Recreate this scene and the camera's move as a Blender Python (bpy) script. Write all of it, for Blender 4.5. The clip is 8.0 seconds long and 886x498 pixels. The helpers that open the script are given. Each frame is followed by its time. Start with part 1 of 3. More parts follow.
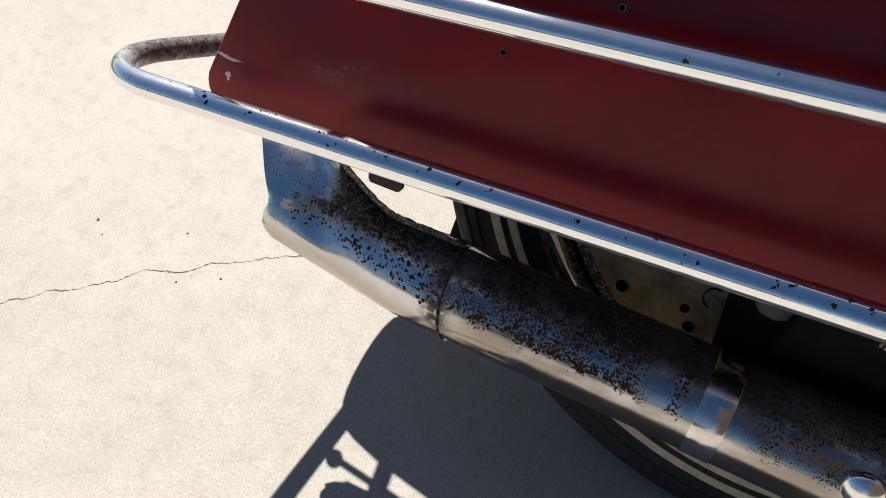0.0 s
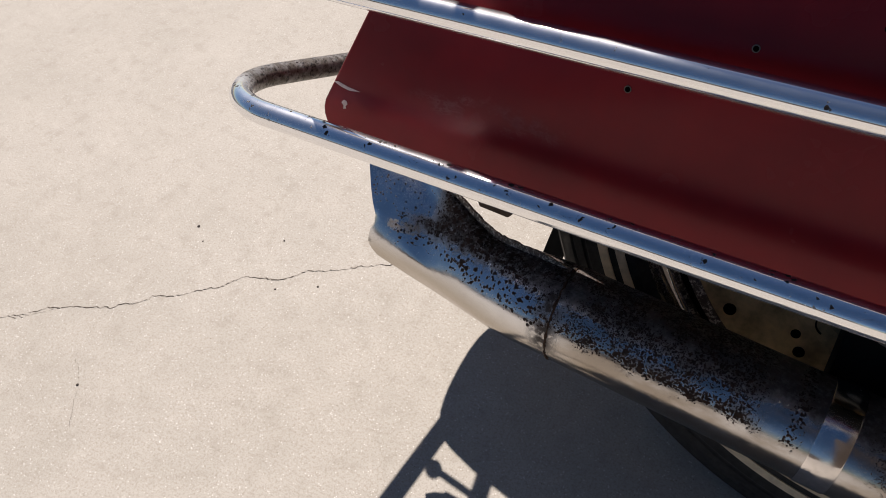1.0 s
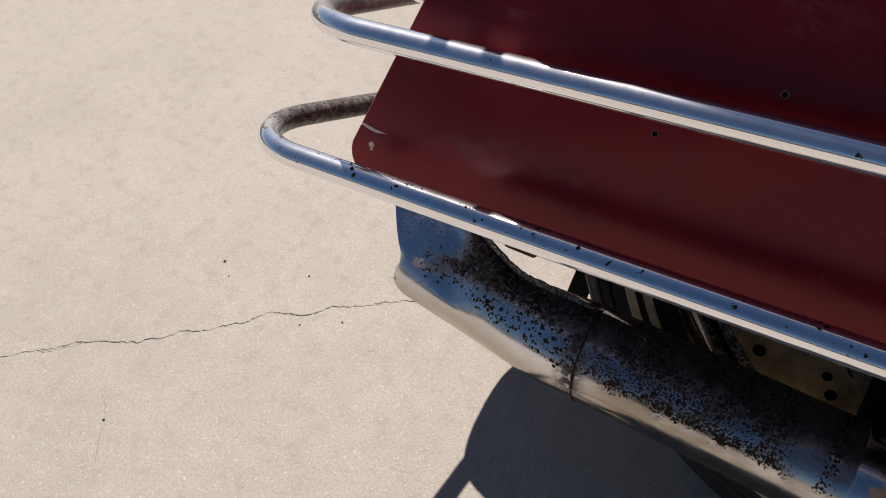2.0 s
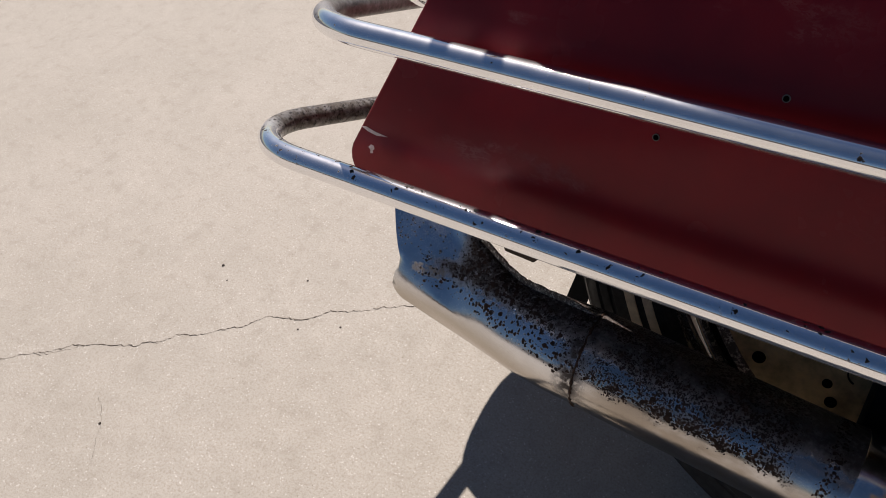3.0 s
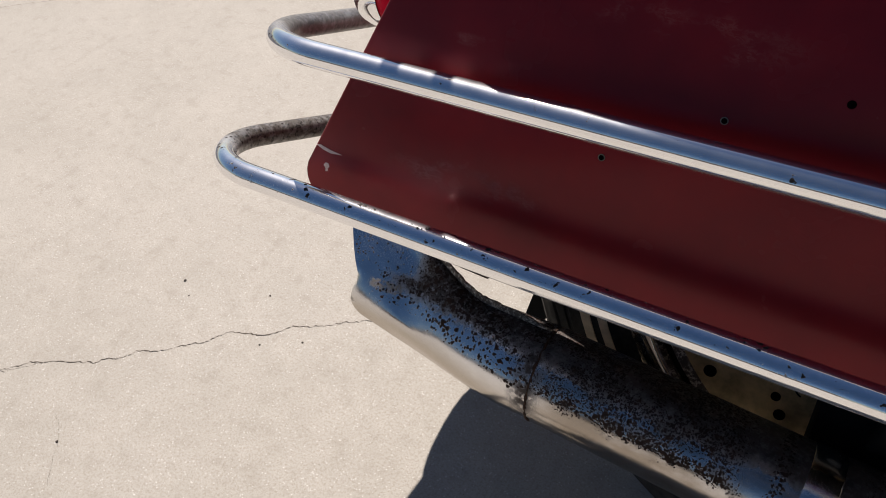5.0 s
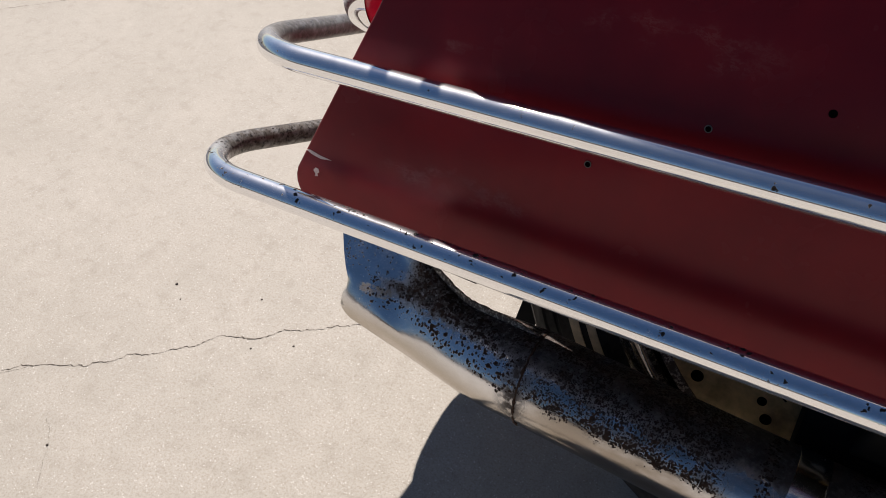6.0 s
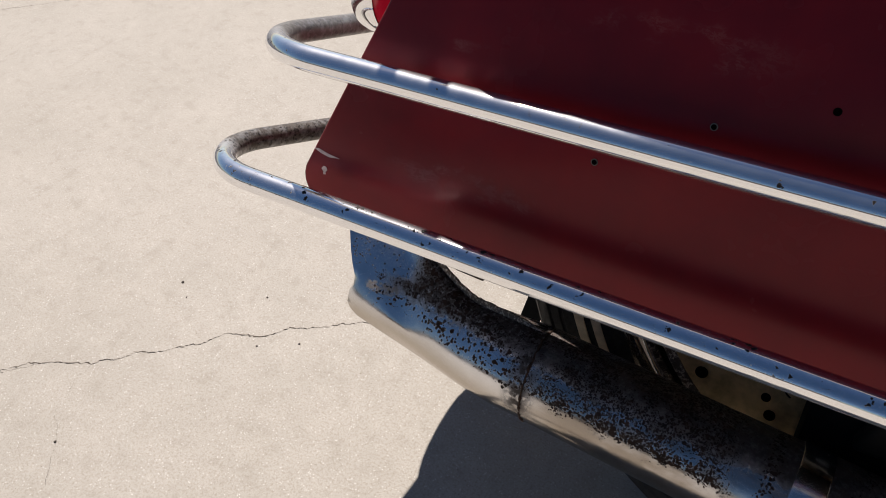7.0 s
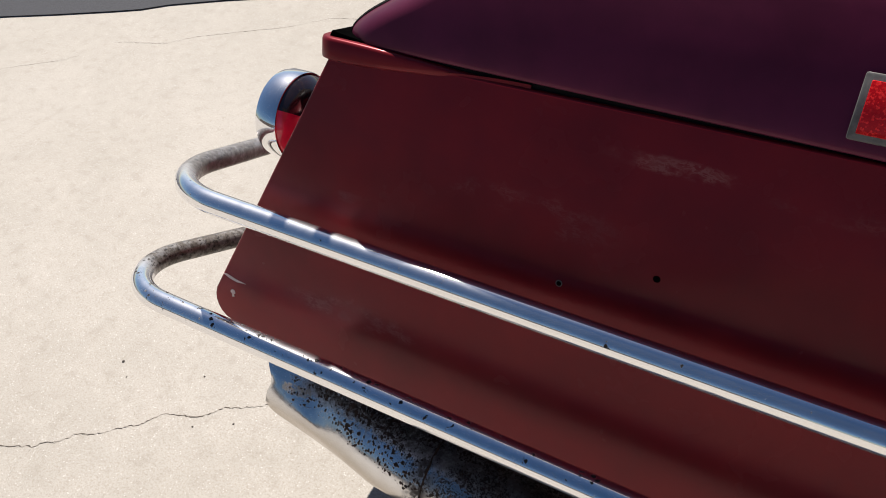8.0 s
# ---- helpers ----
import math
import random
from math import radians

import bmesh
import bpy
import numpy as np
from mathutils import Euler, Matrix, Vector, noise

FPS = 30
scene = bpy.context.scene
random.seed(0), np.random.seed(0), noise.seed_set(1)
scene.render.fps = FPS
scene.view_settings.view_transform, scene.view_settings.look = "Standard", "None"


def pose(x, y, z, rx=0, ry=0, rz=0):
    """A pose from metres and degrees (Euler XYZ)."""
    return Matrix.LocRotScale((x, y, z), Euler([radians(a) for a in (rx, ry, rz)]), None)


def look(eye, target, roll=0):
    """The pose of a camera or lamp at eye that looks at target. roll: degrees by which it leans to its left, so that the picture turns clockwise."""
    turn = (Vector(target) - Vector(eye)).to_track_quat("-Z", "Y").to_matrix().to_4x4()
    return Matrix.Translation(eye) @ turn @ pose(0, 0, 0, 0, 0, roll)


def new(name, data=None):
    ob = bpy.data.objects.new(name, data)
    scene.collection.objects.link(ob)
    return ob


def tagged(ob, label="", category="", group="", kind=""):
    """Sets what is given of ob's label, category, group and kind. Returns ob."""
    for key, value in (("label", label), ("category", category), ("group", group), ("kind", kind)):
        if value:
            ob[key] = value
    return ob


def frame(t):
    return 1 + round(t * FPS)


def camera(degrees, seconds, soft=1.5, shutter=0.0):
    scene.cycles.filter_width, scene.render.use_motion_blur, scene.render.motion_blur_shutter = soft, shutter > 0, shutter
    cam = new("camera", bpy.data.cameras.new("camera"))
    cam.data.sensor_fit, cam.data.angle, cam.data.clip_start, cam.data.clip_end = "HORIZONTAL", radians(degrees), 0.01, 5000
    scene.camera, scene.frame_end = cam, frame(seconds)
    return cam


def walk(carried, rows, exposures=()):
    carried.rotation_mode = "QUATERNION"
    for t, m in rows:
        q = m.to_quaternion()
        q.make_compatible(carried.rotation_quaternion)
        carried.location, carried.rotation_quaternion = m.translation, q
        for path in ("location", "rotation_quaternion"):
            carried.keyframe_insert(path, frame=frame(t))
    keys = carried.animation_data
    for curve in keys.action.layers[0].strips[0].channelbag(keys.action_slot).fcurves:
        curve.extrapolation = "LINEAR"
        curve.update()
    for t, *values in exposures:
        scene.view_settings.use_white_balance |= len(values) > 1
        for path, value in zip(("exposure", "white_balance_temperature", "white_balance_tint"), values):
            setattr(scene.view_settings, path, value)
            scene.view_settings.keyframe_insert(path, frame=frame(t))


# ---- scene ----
cam = camera(58.0, 8.0, soft=0.95)
PATH = [
    (0, (0.279, -0.372, 0.827), (-0.442, 0.785, -0.637), -4.8),
    (0.5, (0.242, -0.373, 0.846), (-0.508, 0.714, -0.656), -6.8),
    (1, (0.233, -0.375, 0.863), (-0.607, 0.678, -0.615), -9.3),
    (1.5, (0.228, -0.367, 0.87), (-0.663, 0.673, -0.587), -10.7),
    (1.7, (0.227, -0.368, 0.872), (-0.677, 0.685, -0.568), -10.9),
    (3, (0.226, -0.372, 0.867), (-0.686, 0.715, -0.543), -9.8),
    (3.5, (0.233, -0.363, 0.872), (-0.671, 0.74, -0.531), -9.6),
    (4, (0.24, -0.363, 0.873), (-0.652, 0.753, -0.527), -9.2),
    (4.5, (0.24, -0.363, 0.873), (-0.637, 0.766, -0.525), -8.6),
    (6, (0.248, -0.361, 0.877), (-0.61, 0.789, -0.516), -7.5),
    (6.5, (0.248, -0.368, 0.88), (-0.609, 0.788, -0.509), -7.5),
    (7, (0.247, -0.369, 0.881), (-0.613, 0.779, -0.513), -7.6),
    (7.5, (0.256, -0.364, 0.897), (-0.608, 0.791, -0.489), -7.6),
    (7.6, (0.265, -0.358, 0.903), (-0.606, 0.8, -0.477), -7.7),
    (7.7, (0.27, -0.35, 0.919), (-0.591, 0.814, -0.461), -7.6),
    (7.8, (0.282, -0.336, 0.936), (-0.579, 0.835, -0.437), -7.4),
    (7.9, (0.295, -0.322, 0.966), (-0.548, 0.856, -0.414), -7.5),
    (8, (0.311, -0.306, 0.988), (-0.512, 0.899, -0.38), -6.7),
]
walk(cam, [(t, look(eye, target, roll)) for t, eye, target, roll in PATH],
     exposures=[(0, 0.80, 6450, 10), (0.5, 0.67, 6540, 13), (1.0, 0.45, 6620, 15), (1.5, 0.31, 6680, 16), (3.0, 0.26, 6680, 16), (3.5, 0.32, 6640, 15), (4.5, 0.39, 6600, 14), (7.5, 0.45, 6600, 14), (8.0, 0.63, 6500, 12)])

# ---- sky and sun ----
SUN_WAY = Vector((-0.52, 0.62, 1.0)).normalized()
world = bpy.data.worlds.new("sky")
scene.world = world
world.use_nodes = True
sky = world.node_tree.nodes.new("ShaderNodeTexSky")
sky.sky_type, sky.sun_disc = "NISHITA", False
sky.sun_elevation = math.asin(SUN_WAY.z)
sky.sun_rotation = math.atan2(SUN_WAY.x, SUN_WAY.y) % (2 * math.pi)
sky.altitude, sky.air_density, sky.dust_density, sky.ozone_density = 200, 1.0, 0.5, 2.0
deep = world.node_tree.nodes.new("ShaderNodeHueSaturation")
deep.inputs["Saturation"].default_value = 1.16
world.node_tree.links.new(sky.outputs[0], deep.inputs["Color"])
world.node_tree.links.new(deep.outputs[0], world.node_tree.nodes["Background"].inputs[0])
world.node_tree.nodes["Background"].inputs[1].default_value = 0.041
sun = new("sun", bpy.data.lights.new("sun", "SUN"))
sun.data.energy, sun.data.angle, sun.data.color = 5.0, radians(0.53), (1.0, 0.945, 0.87)
sun.matrix_world = look(SUN_WAY * 20, (0, 0, 0))


# ---- materials ----
class Mat:
    """A node material with short ways to add nodes."""

    def __init__(self, name, base=(0.5, 0.5, 0.5), rough=0.5, metal=0.0):
        self.m = bpy.data.materials.new(name)
        self.m.use_nodes = True
        self.t = self.m.node_tree
        self.b = self.t.nodes["Principled BSDF"]
        self.b.inputs["Base Color"].default_value = (*base, 1)
        self.b.inputs["Roughness"].default_value = rough
        self.b.inputs["Metallic"].default_value = metal
        self.co = self.t.nodes.new("ShaderNodeTexCoord").outputs["Object"]

    def put(self, socket, value):
        if isinstance(value, bpy.types.NodeSocket):
            self.t.links.new(value, socket)
        else:
            socket.default_value = value

    def set(self, name, value):
        if isinstance(value, tuple) and len(value) == 3:
            value = (*value, 1)
        self.put(self.b.inputs[name], value)

    def scaled(self, scale):
        n = self.t.nodes.new("ShaderNodeMapping")
        self.put(n.inputs["Vector"], self.co)
        n.inputs["Scale"].default_value = scale
        return n.outputs[0]

    def noise(self, scale, detail=4.0, rough=0.6, vec=None, distort=0.0):
        n = self.t.nodes.new("ShaderNodeTexNoise")
        self.put(n.inputs["Vector"], vec or self.co)
        n.inputs["Scale"].default_value, n.inputs["Detail"].default_value = scale, detail
        n.inputs["Roughness"].default_value, n.inputs["Distortion"].default_value = rough, distort
        return n.outputs["Fac"]

    def cells(self, scale, vec=None, random_=1.0, out="Distance"):
        n = self.t.nodes.new("ShaderNodeTexVoronoi")
        self.put(n.inputs["Vector"], vec or self.co)
        n.inputs["Scale"].default_value, n.inputs["Randomness"].default_value = scale, random_
        return n.outputs[out]

    def warped(self, scale, amount):
        """Object coordinates shaken by a noise, for ragged outlines."""
        n = self.t.nodes.new("ShaderNodeTexNoise")
        self.put(n.inputs["Vector"], self.co)
        n.inputs["Scale"].default_value, n.inputs["Detail"].default_value = scale, 3.0
        a, b = self.t.nodes.new("ShaderNodeVectorMath"), self.t.nodes.new("ShaderNodeVectorMath")
        a.operation, b.operation = "SUBTRACT", "MULTIPLY_ADD"
        self.put(a.inputs[0], n.outputs["Color"])
        a.inputs[1].default_value = (0.5, 0.5, 0.5)
        self.put(b.inputs[0], a.outputs[0])
        b.inputs[1].default_value = (amount, amount, amount)
        self.put(b.inputs[2], self.co)
        return b.outputs[0]

    def ramp(self, fac, *stops, smooth=False):
        n = self.t.nodes.new("ShaderNodeValToRGB")
        self.put(n.inputs[0], fac)
        n.color_ramp.interpolation = "EASE" if smooth else "LINEAR"
        while len(n.color_ramp.elements) < len(stops):
            n.color_ramp.elements.new(0.5)
        for e, (p, c) in zip(n.color_ramp.elements, stops):
            e.position = p
            e.color = (c, c, c, 1) if isinstance(c, (int, float)) else (*c, 1)
        return n.outputs[0]

    def math(self, op, a, b=0.0, clamp=False):
        n = self.t.nodes.new("ShaderNodeMath")
        n.operation, n.use_clamp = op, clamp
        self.put(n.inputs[0], a), self.put(n.inputs[1], b)
        return n.outputs[0]

    def mix(self, fac, a, b, mode="MIX"):
        n = self.t.nodes.new("ShaderNodeMix")
        n.data_type, n.blend_type = "RGBA", mode
        self.put(n.inputs["Factor"], fac)
        for k, v in ((6, a), (7, b)):
            self.put(n.inputs[k], (*v, 1) if isinstance(v, tuple) and len(v) == 3 else v)
        return n.outputs[2]

    def axis(self, k):
        n = self.t.nodes.new("ShaderNodeSeparateXYZ")
        self.put(n.inputs[0], self.co)
        return n.outputs[k]

    def spread(self, value, lo, hi, a=0.0, b=1.0):
        n = self.t.nodes.new("ShaderNodeMapRange")
        n.interpolation_type = "SMOOTHSTEP"
        self.put(n.inputs[0], value)
        for k, v in zip((1, 2, 3, 4), (lo, hi, a, b)):
            n.inputs[k].default_value = v
        return n.outputs[0]

    def bump(self, height, strength=0.3, distance=0.001):
        n = self.t.nodes.new("ShaderNodeBump")
        n.inputs["Strength"].default_value, n.inputs["Distance"].default_value = strength, distance
        self.put(n.inputs["Height"], height)
        self.t.links.new(n.outputs[0], self.b.inputs["Normal"])


def concrete():
    m = Mat("concrete", rough=0.9)
    broad = m.noise(1.1, 5, 0.6)
    mid = m.noise(9, 5, 0.65)
    mottle = m.noise(34, 6, 0.72)
    sand = m.noise(420, 2, 0.7)
    col = m.ramp(broad, (0.3, (0.367, 0.342, 0.299)), (0.7, (0.439, 0.410, 0.367)))
    col = m.mix(m.spread(mid, 0.35, 0.75, 0.0, 0.3), col, (0.490, 0.454, 0.403))
    col = m.mix(m.spread(mottle, 0.50, 0.34, 0.0, 0.38), col, (0.300, 0.270, 0.228))
    col = m.mix(m.spread(mottle, 0.54, 0.70, 0.0, 0.35), col, (0.520, 0.487, 0.438))
    col = m.mix(m.spread(m.noise(260, 3, 0.75), 0.52, 0.34, 0.0, 0.42), col, (0.259, 0.223, 0.176))
    col = m.mix(m.spread(sand, 0.50, 0.36, 0.0, 0.32), col, (0.216, 0.180, 0.144))
    col = m.mix(m.math("MULTIPLY", m.spread(m.cells(240), 0.26, 0.12), m.spread(m.noise(110, 2), 0.46, 0.58)), col, (0.634, 0.612, 0.576))
    pits = m.math("MULTIPLY", m.spread(m.cells(130), 0.13, 0.06), m.spread(m.noise(40, 2), 0.52, 0.62))
    col = m.mix(m.math("MULTIPLY", pits, 0.7), col, (0.144, 0.115, 0.086))
    m.set("Base Color", col)
    m.bump(m.math("ADD", sand, m.math("MULTIPLY", mid, 0.6)), 0.26, 0.0013)
    return m.m


def asphalt():
    m = Mat("asphalt", rough=0.85)
    grit = m.noise(160, 3, 0.7)
    m.set("Base Color", m.mix(m.noise(1.5, 4), m.ramp(grit, (0.3, (0.014, 0.015, 0.020)), (0.7, (0.040, 0.042, 0.052))), (0.028, 0.029, 0.036)))
    m.bump(grit, 0.5, 0.004)
    return m.m


def maroon(name="maroon_paint"):
    """Old maroon paint: polished in places, dull and scuffed in others, with a reflection painted in as pale patches.
    """
    m = Mat(name, rough=0.3)
    m.b.inputs["Specular IOR Level"].default_value = 0.08
    broad = m.noise(7, 4, 0.6)
    fine = m.noise(90, 4, 0.7, m.scaled((0.35, 1, 1)))
    col = m.ramp(broad, (0.3, (0.112, 0.0058, 0.0118)), (0.5, (0.160, 0.0074, 0.0140)), (0.7, (0.208, 0.0095, 0.0145)))
    veins = m.noise(120, 5, 0.7, m.scaled((0.6, 1, 1)), 0.3)
    veins = m.spread(m.math("ABSOLUTE", m.math("SUBTRACT", veins, 0.5)), 0.075, 0.01)
    clumps = m.spread(m.noise(30, 4, 0.65, m.scaled((0.6, 1, 1))), 0.47, 0.60)

    def patch(x, z, rx, rz):
        dx = m.math("MULTIPLY", m.math("SUBTRACT", m.axis(0), x), 1 / rx)
        dz = m.math("MULTIPLY", m.math("SUBTRACT", m.axis(2), z), 1 / rz)
        d = m.math("ADD", m.math("MULTIPLY", dx, dx), m.math("MULTIPLY", dz, dz))
        return m.spread(d, 1.0, 0.2)

    # patches above z 0.55 paint in a reflection; the lower ones are scuffs
    scuff_gleam = m.math("MULTIPLY", patch(0.10, 0.557, 0.10, 0.022), 0.6)
    for x, z, rx, rz, much in ((-0.040, 0.408, 0.085, 0.015, 1.15), (-0.045, 0.521, 0.035, 0.006, 0.9), (0.21, 0.616, 0.060, 0.008, 1.3), (0.31, 0.610, 0.05, 0.008, 0.5)):
        scuff_gleam = m.math("MAXIMUM", scuff_gleam, m.math("MULTIPLY", patch(x, z, rx, rz), much))
    scuff_gleam = m.math("MULTIPLY", m.math("MULTIPLY", scuff_gleam, clumps), m.math("MAXIMUM", veins, m.spread(fine, 0.45, 0.65, 0.15, 0.6)))
    col = m.mix(m.math("MULTIPLY", scuff_gleam, 0.22), col, (0.40, 0.25, 0.25))
    m.set("Base Color", col)
    m.set("Metallic", m.math("SUBTRACT", 0.26, m.math("MULTIPLY", scuff_gleam, 0.25), True))
    m.set("Roughness", m.math("ADD", m.spread(broad, 0.3, 0.8, 0.38, 0.48), m.math("MULTIPLY", scuff_gleam, 0.3)))
    m.set("Coat Weight", m.spread(scuff_gleam, 0.0, 0.6, 0.27, 0.03))
    m.set("Coat Roughness", m.spread(m.noise(16, 3), 0.3, 0.75, 0.16, 0.30))
    m.bump(m.math("ADD", m.noise(22, 2), m.math("MULTIPLY", fine, 0.12)), 0.05, 0.002)
    return m.m


def hazed(m, share, rough, tint=(0.86, 0.87, 0.90)):
    """Lays a dull metal film over part of a polished surface."""
    film = m.t.nodes.new("ShaderNodeBsdfPrincipled")
    film.inputs["Base Color"].default_value = (*tint, 1)
    film.inputs["Metallic"].default_value, film.inputs["Roughness"].default_value = 1.0, rough
    mix = m.t.nodes.new("ShaderNodeMixShader")
    m.put(mix.inputs[0], share)
    m.t.links.new(m.b.outputs[0], mix.inputs[1])
    m.t.links.new(film.outputs[0], mix.inputs[2])
    m.t.links.new(mix.outputs[0], m.t.nodes["Material Output"].inputs["Surface"])


def chrome(name, pits=0.0, haze=0.0, rough=0.04, grime_shade=0.0, above=None):
    """Chrome plate with rust pits and a dull film; grime: how brown and dull it is behind the bag."""
    m = Mat(name, (0.9, 0.9, 0.91), rough, 1.0)
    film = m.noise(60, 4, 0.65)
    ragged = m.warped(300, 0.006)
    rust = m.spread(m.cells(165, ragged), 0.330, 0.318)
    rust = m.math("MULTIPLY", rust, m.spread(m.noise(62, 3, 0.6), 0.75 - 0.20 * pits, 0.76 - 0.20 * pits))
    tiny = m.math("MULTIPLY", m.spread(m.cells(420, ragged), 0.200, 0.185), m.spread(m.noise(85, 2), 0.745 - 0.18 * pits, 0.755 - 0.18 * pits))
    rust = m.math("MULTIPLY", m.math("MAXIMUM", rust, tiny), 1.0 if pits > 0 else 0.0)
    if above is not None:
        rust = m.math("MULTIPLY", rust, m.spread(m.math("ADD", m.axis(2), m.math("MULTIPLY", m.noise(90, 2), 0.006)), above, above + 0.004))
    col = m.ramp(film, (0.3, (0.90, 0.91, 0.93)), (0.7, (0.97, 0.97, 0.98)))
    plate = 1.0
    rough_ = m.spread(film, 0.3, 0.8, rough, rough + 0.03)
    share = haze
    if grime_shade:
        # brown dirt behind the bag, also painting in the upper rail's dark reflection
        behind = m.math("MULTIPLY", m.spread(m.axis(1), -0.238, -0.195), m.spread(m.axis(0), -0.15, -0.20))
        behind = m.math("MULTIPLY", behind, m.spread(m.noise(130, 5, 0.75), 0.34, 0.56, 0.82 * grime_shade, grime_shade))
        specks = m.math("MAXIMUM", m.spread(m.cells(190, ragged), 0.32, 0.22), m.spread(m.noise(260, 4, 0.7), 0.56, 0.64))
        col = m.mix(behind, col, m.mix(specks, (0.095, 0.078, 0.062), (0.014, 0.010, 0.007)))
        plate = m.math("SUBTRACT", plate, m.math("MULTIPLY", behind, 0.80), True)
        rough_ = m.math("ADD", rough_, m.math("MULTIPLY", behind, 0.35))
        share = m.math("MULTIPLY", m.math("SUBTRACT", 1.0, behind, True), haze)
    m.set("Base Color", m.mix(rust, col, (0.016, 0.010, 0.008)))
    m.set("Metallic", m.math("SUBTRACT", plate, rust, True))
    m.set("Roughness", m.math("ADD", rough_, m.math("MULTIPLY", rust, 0.7)))
    m.bump(m.noise(14, 2), 0.03, 0.0015)
    if haze:
        hazed(m, m.math("MULTIPLY", m.math("MULTIPLY", share, m.spread(film, 0.25, 0.75, 0.75, 1.2)), m.math("SUBTRACT", 1.0, rust, True)), 0.50)
    return m.m


def rusty_chrome(name):
    """Chrome eaten by rust: coarse pits on the side, a black scale on top of the fishtail, no pits below; dark crest
    and tan underside painted as reflections.
    """
    m = Mat(name, rough=0.2, metal=1.0)
    film = m.noise(45, 5, 0.65)
    blot = m.noise(30, 5, 0.72)
    fine = m.noise(150, 5, 0.75)
    ragged = m.warped(380, 0.0040)
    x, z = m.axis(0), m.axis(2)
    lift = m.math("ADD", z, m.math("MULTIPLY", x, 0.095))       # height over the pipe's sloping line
    wander = m.math("ADD", lift, m.math("MULTIPLY", m.math("SUBTRACT", blot, 0.5), 0.034))

    def both(a, b):
        return m.math("MULTIPLY", a, b)

    def along(lo, hi, soft=0.02):
        return both(m.spread(x, lo - soft, lo + soft), m.spread(x, hi + soft, hi - soft))

    def pits(scale, limit, least, most):
        tint = m.t.nodes.new("ShaderNodeSeparateColor")
        m.put(tint.inputs[0], m.cells(scale, ragged, out="Color"))
        size = both(limit, m.spread(tint.outputs[0], 0.0, 1.0, least, most))
        return m.spread(m.math("SUBTRACT", size, m.cells(scale, ragged)), -0.03, 0.03)

    over = m.spread(wander, 0.197, 0.210)
    # the flat panel of the fishtail keeps its plate: few and small pits
    panel = both(m.spread(x, -0.115, -0.140), m.spread(m.math("ADD", z, m.math("MULTIPLY", m.math("SUBTRACT", fine, 0.5), 0.010)), 0.244, 0.252))
    rest = m.math("SUBTRACT", 1.0, panel, True)
    crowd = m.spread(blot, 0.30, 0.58, 0.35, 1.0)
    coarse = both(both(along(-0.17, 0.035), over), both(rest, crowd))
    side = both(both(along(0.03, 0.222), over), m.spread(blot, 0.32, 0.50, 0.25, 1.0))
    low = both(side, m.spread(wander, 0.232, 0.212))
    far = both(along(0.31, 0.60), both(over, m.spread(blot, 0.34, 0.60, 0.45, 0.85)))
    total = pits(270, coarse, 0.05, 0.72)
    for more in (pits(560, both(coarse, m.spread(lift, 0.215, 0.235)), 0.15, 0.75), pits(420, low, 0.40, 0.98), pits(440, side, 0.10, 0.66),
                 pits(600, both(side, m.spread(lift, 0.212, 0.226)), 0.10, 0.66), pits(640, far, 0.10, 0.78), pits(380, both(far, crowd), 0.0, 0.60),
                 pits(420, both(along(0.242, 0.258, 0.005), over), 0.10, 0.70), pits(330, both(panel, 0.72), -0.5, 0.52)):
        total = m.math("MAXIMUM", total, more)
    # black scale along the top of the fishtail, thin at its rim
    scale_ = both(m.spread(m.math("ADD", z, m.math("MULTIPLY", m.math("SUBTRACT", fine, 0.5), 0.030)), 0.224, 0.243), both(along(-0.150, 0.030, 0.018), rest))
    scale_ = both(scale_, m.spread(m.noise(230, 4, 0.7), 0.30, 0.52, 0.55, 1.0))
    seam = both(along(0.012, 0.034, 0.010), both(m.spread(m.noise(120, 4, 0.7), 0.36, 0.56, 0.2, 1.0), m.spread(lift, 0.170, 0.190)))
    halo = both(both(low, m.spread(blot, 0.44, 0.58)), 0.55)
    # a dull tan patch where the panel bends into the round pipe
    tan_ = both(both(m.spread(x, -0.181, -0.172), m.spread(x, -0.138, -0.142)), both(m.spread(z, 0.226, 0.230), m.spread(z, 0.240, 0.236)))
    tan_ = both(tan_, m.spread(m.noise(300, 4, 0.7), 0.38, 0.60))
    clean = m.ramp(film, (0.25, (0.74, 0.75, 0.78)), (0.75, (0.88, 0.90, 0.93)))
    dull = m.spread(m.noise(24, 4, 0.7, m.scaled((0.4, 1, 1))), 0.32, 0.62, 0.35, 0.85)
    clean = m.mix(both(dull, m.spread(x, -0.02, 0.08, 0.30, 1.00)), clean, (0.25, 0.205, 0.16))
    # tan towards the underside: the ground's reflection put into the colour
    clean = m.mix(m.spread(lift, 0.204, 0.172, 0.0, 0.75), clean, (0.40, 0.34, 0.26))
    brown = m.ramp(m.noise(70, 4, 0.7), (0.3, (0.020, 0.015, 0.013)), (0.7, (0.085, 0.060, 0.048)))
    # brown film on the pipe's crest, with the bag's dark reflection painted in
    crest = both(both(m.spread(wander, 0.224, 0.240), both(m.spread(x, 0.0, 0.03), m.spread(x, 0.40, 0.30, 0.45, 1.0))), m.spread(m.noise(190, 5, 0.75), 0.30, 0.55, 0.70, 0.95))
    stain_shade = m.math("MAXIMUM", m.math("MAXIMUM", m.math("MAXIMUM", scale_, crest), seam), halo)
    clean = m.mix(both(stain_shade, 0.95), clean, brown)
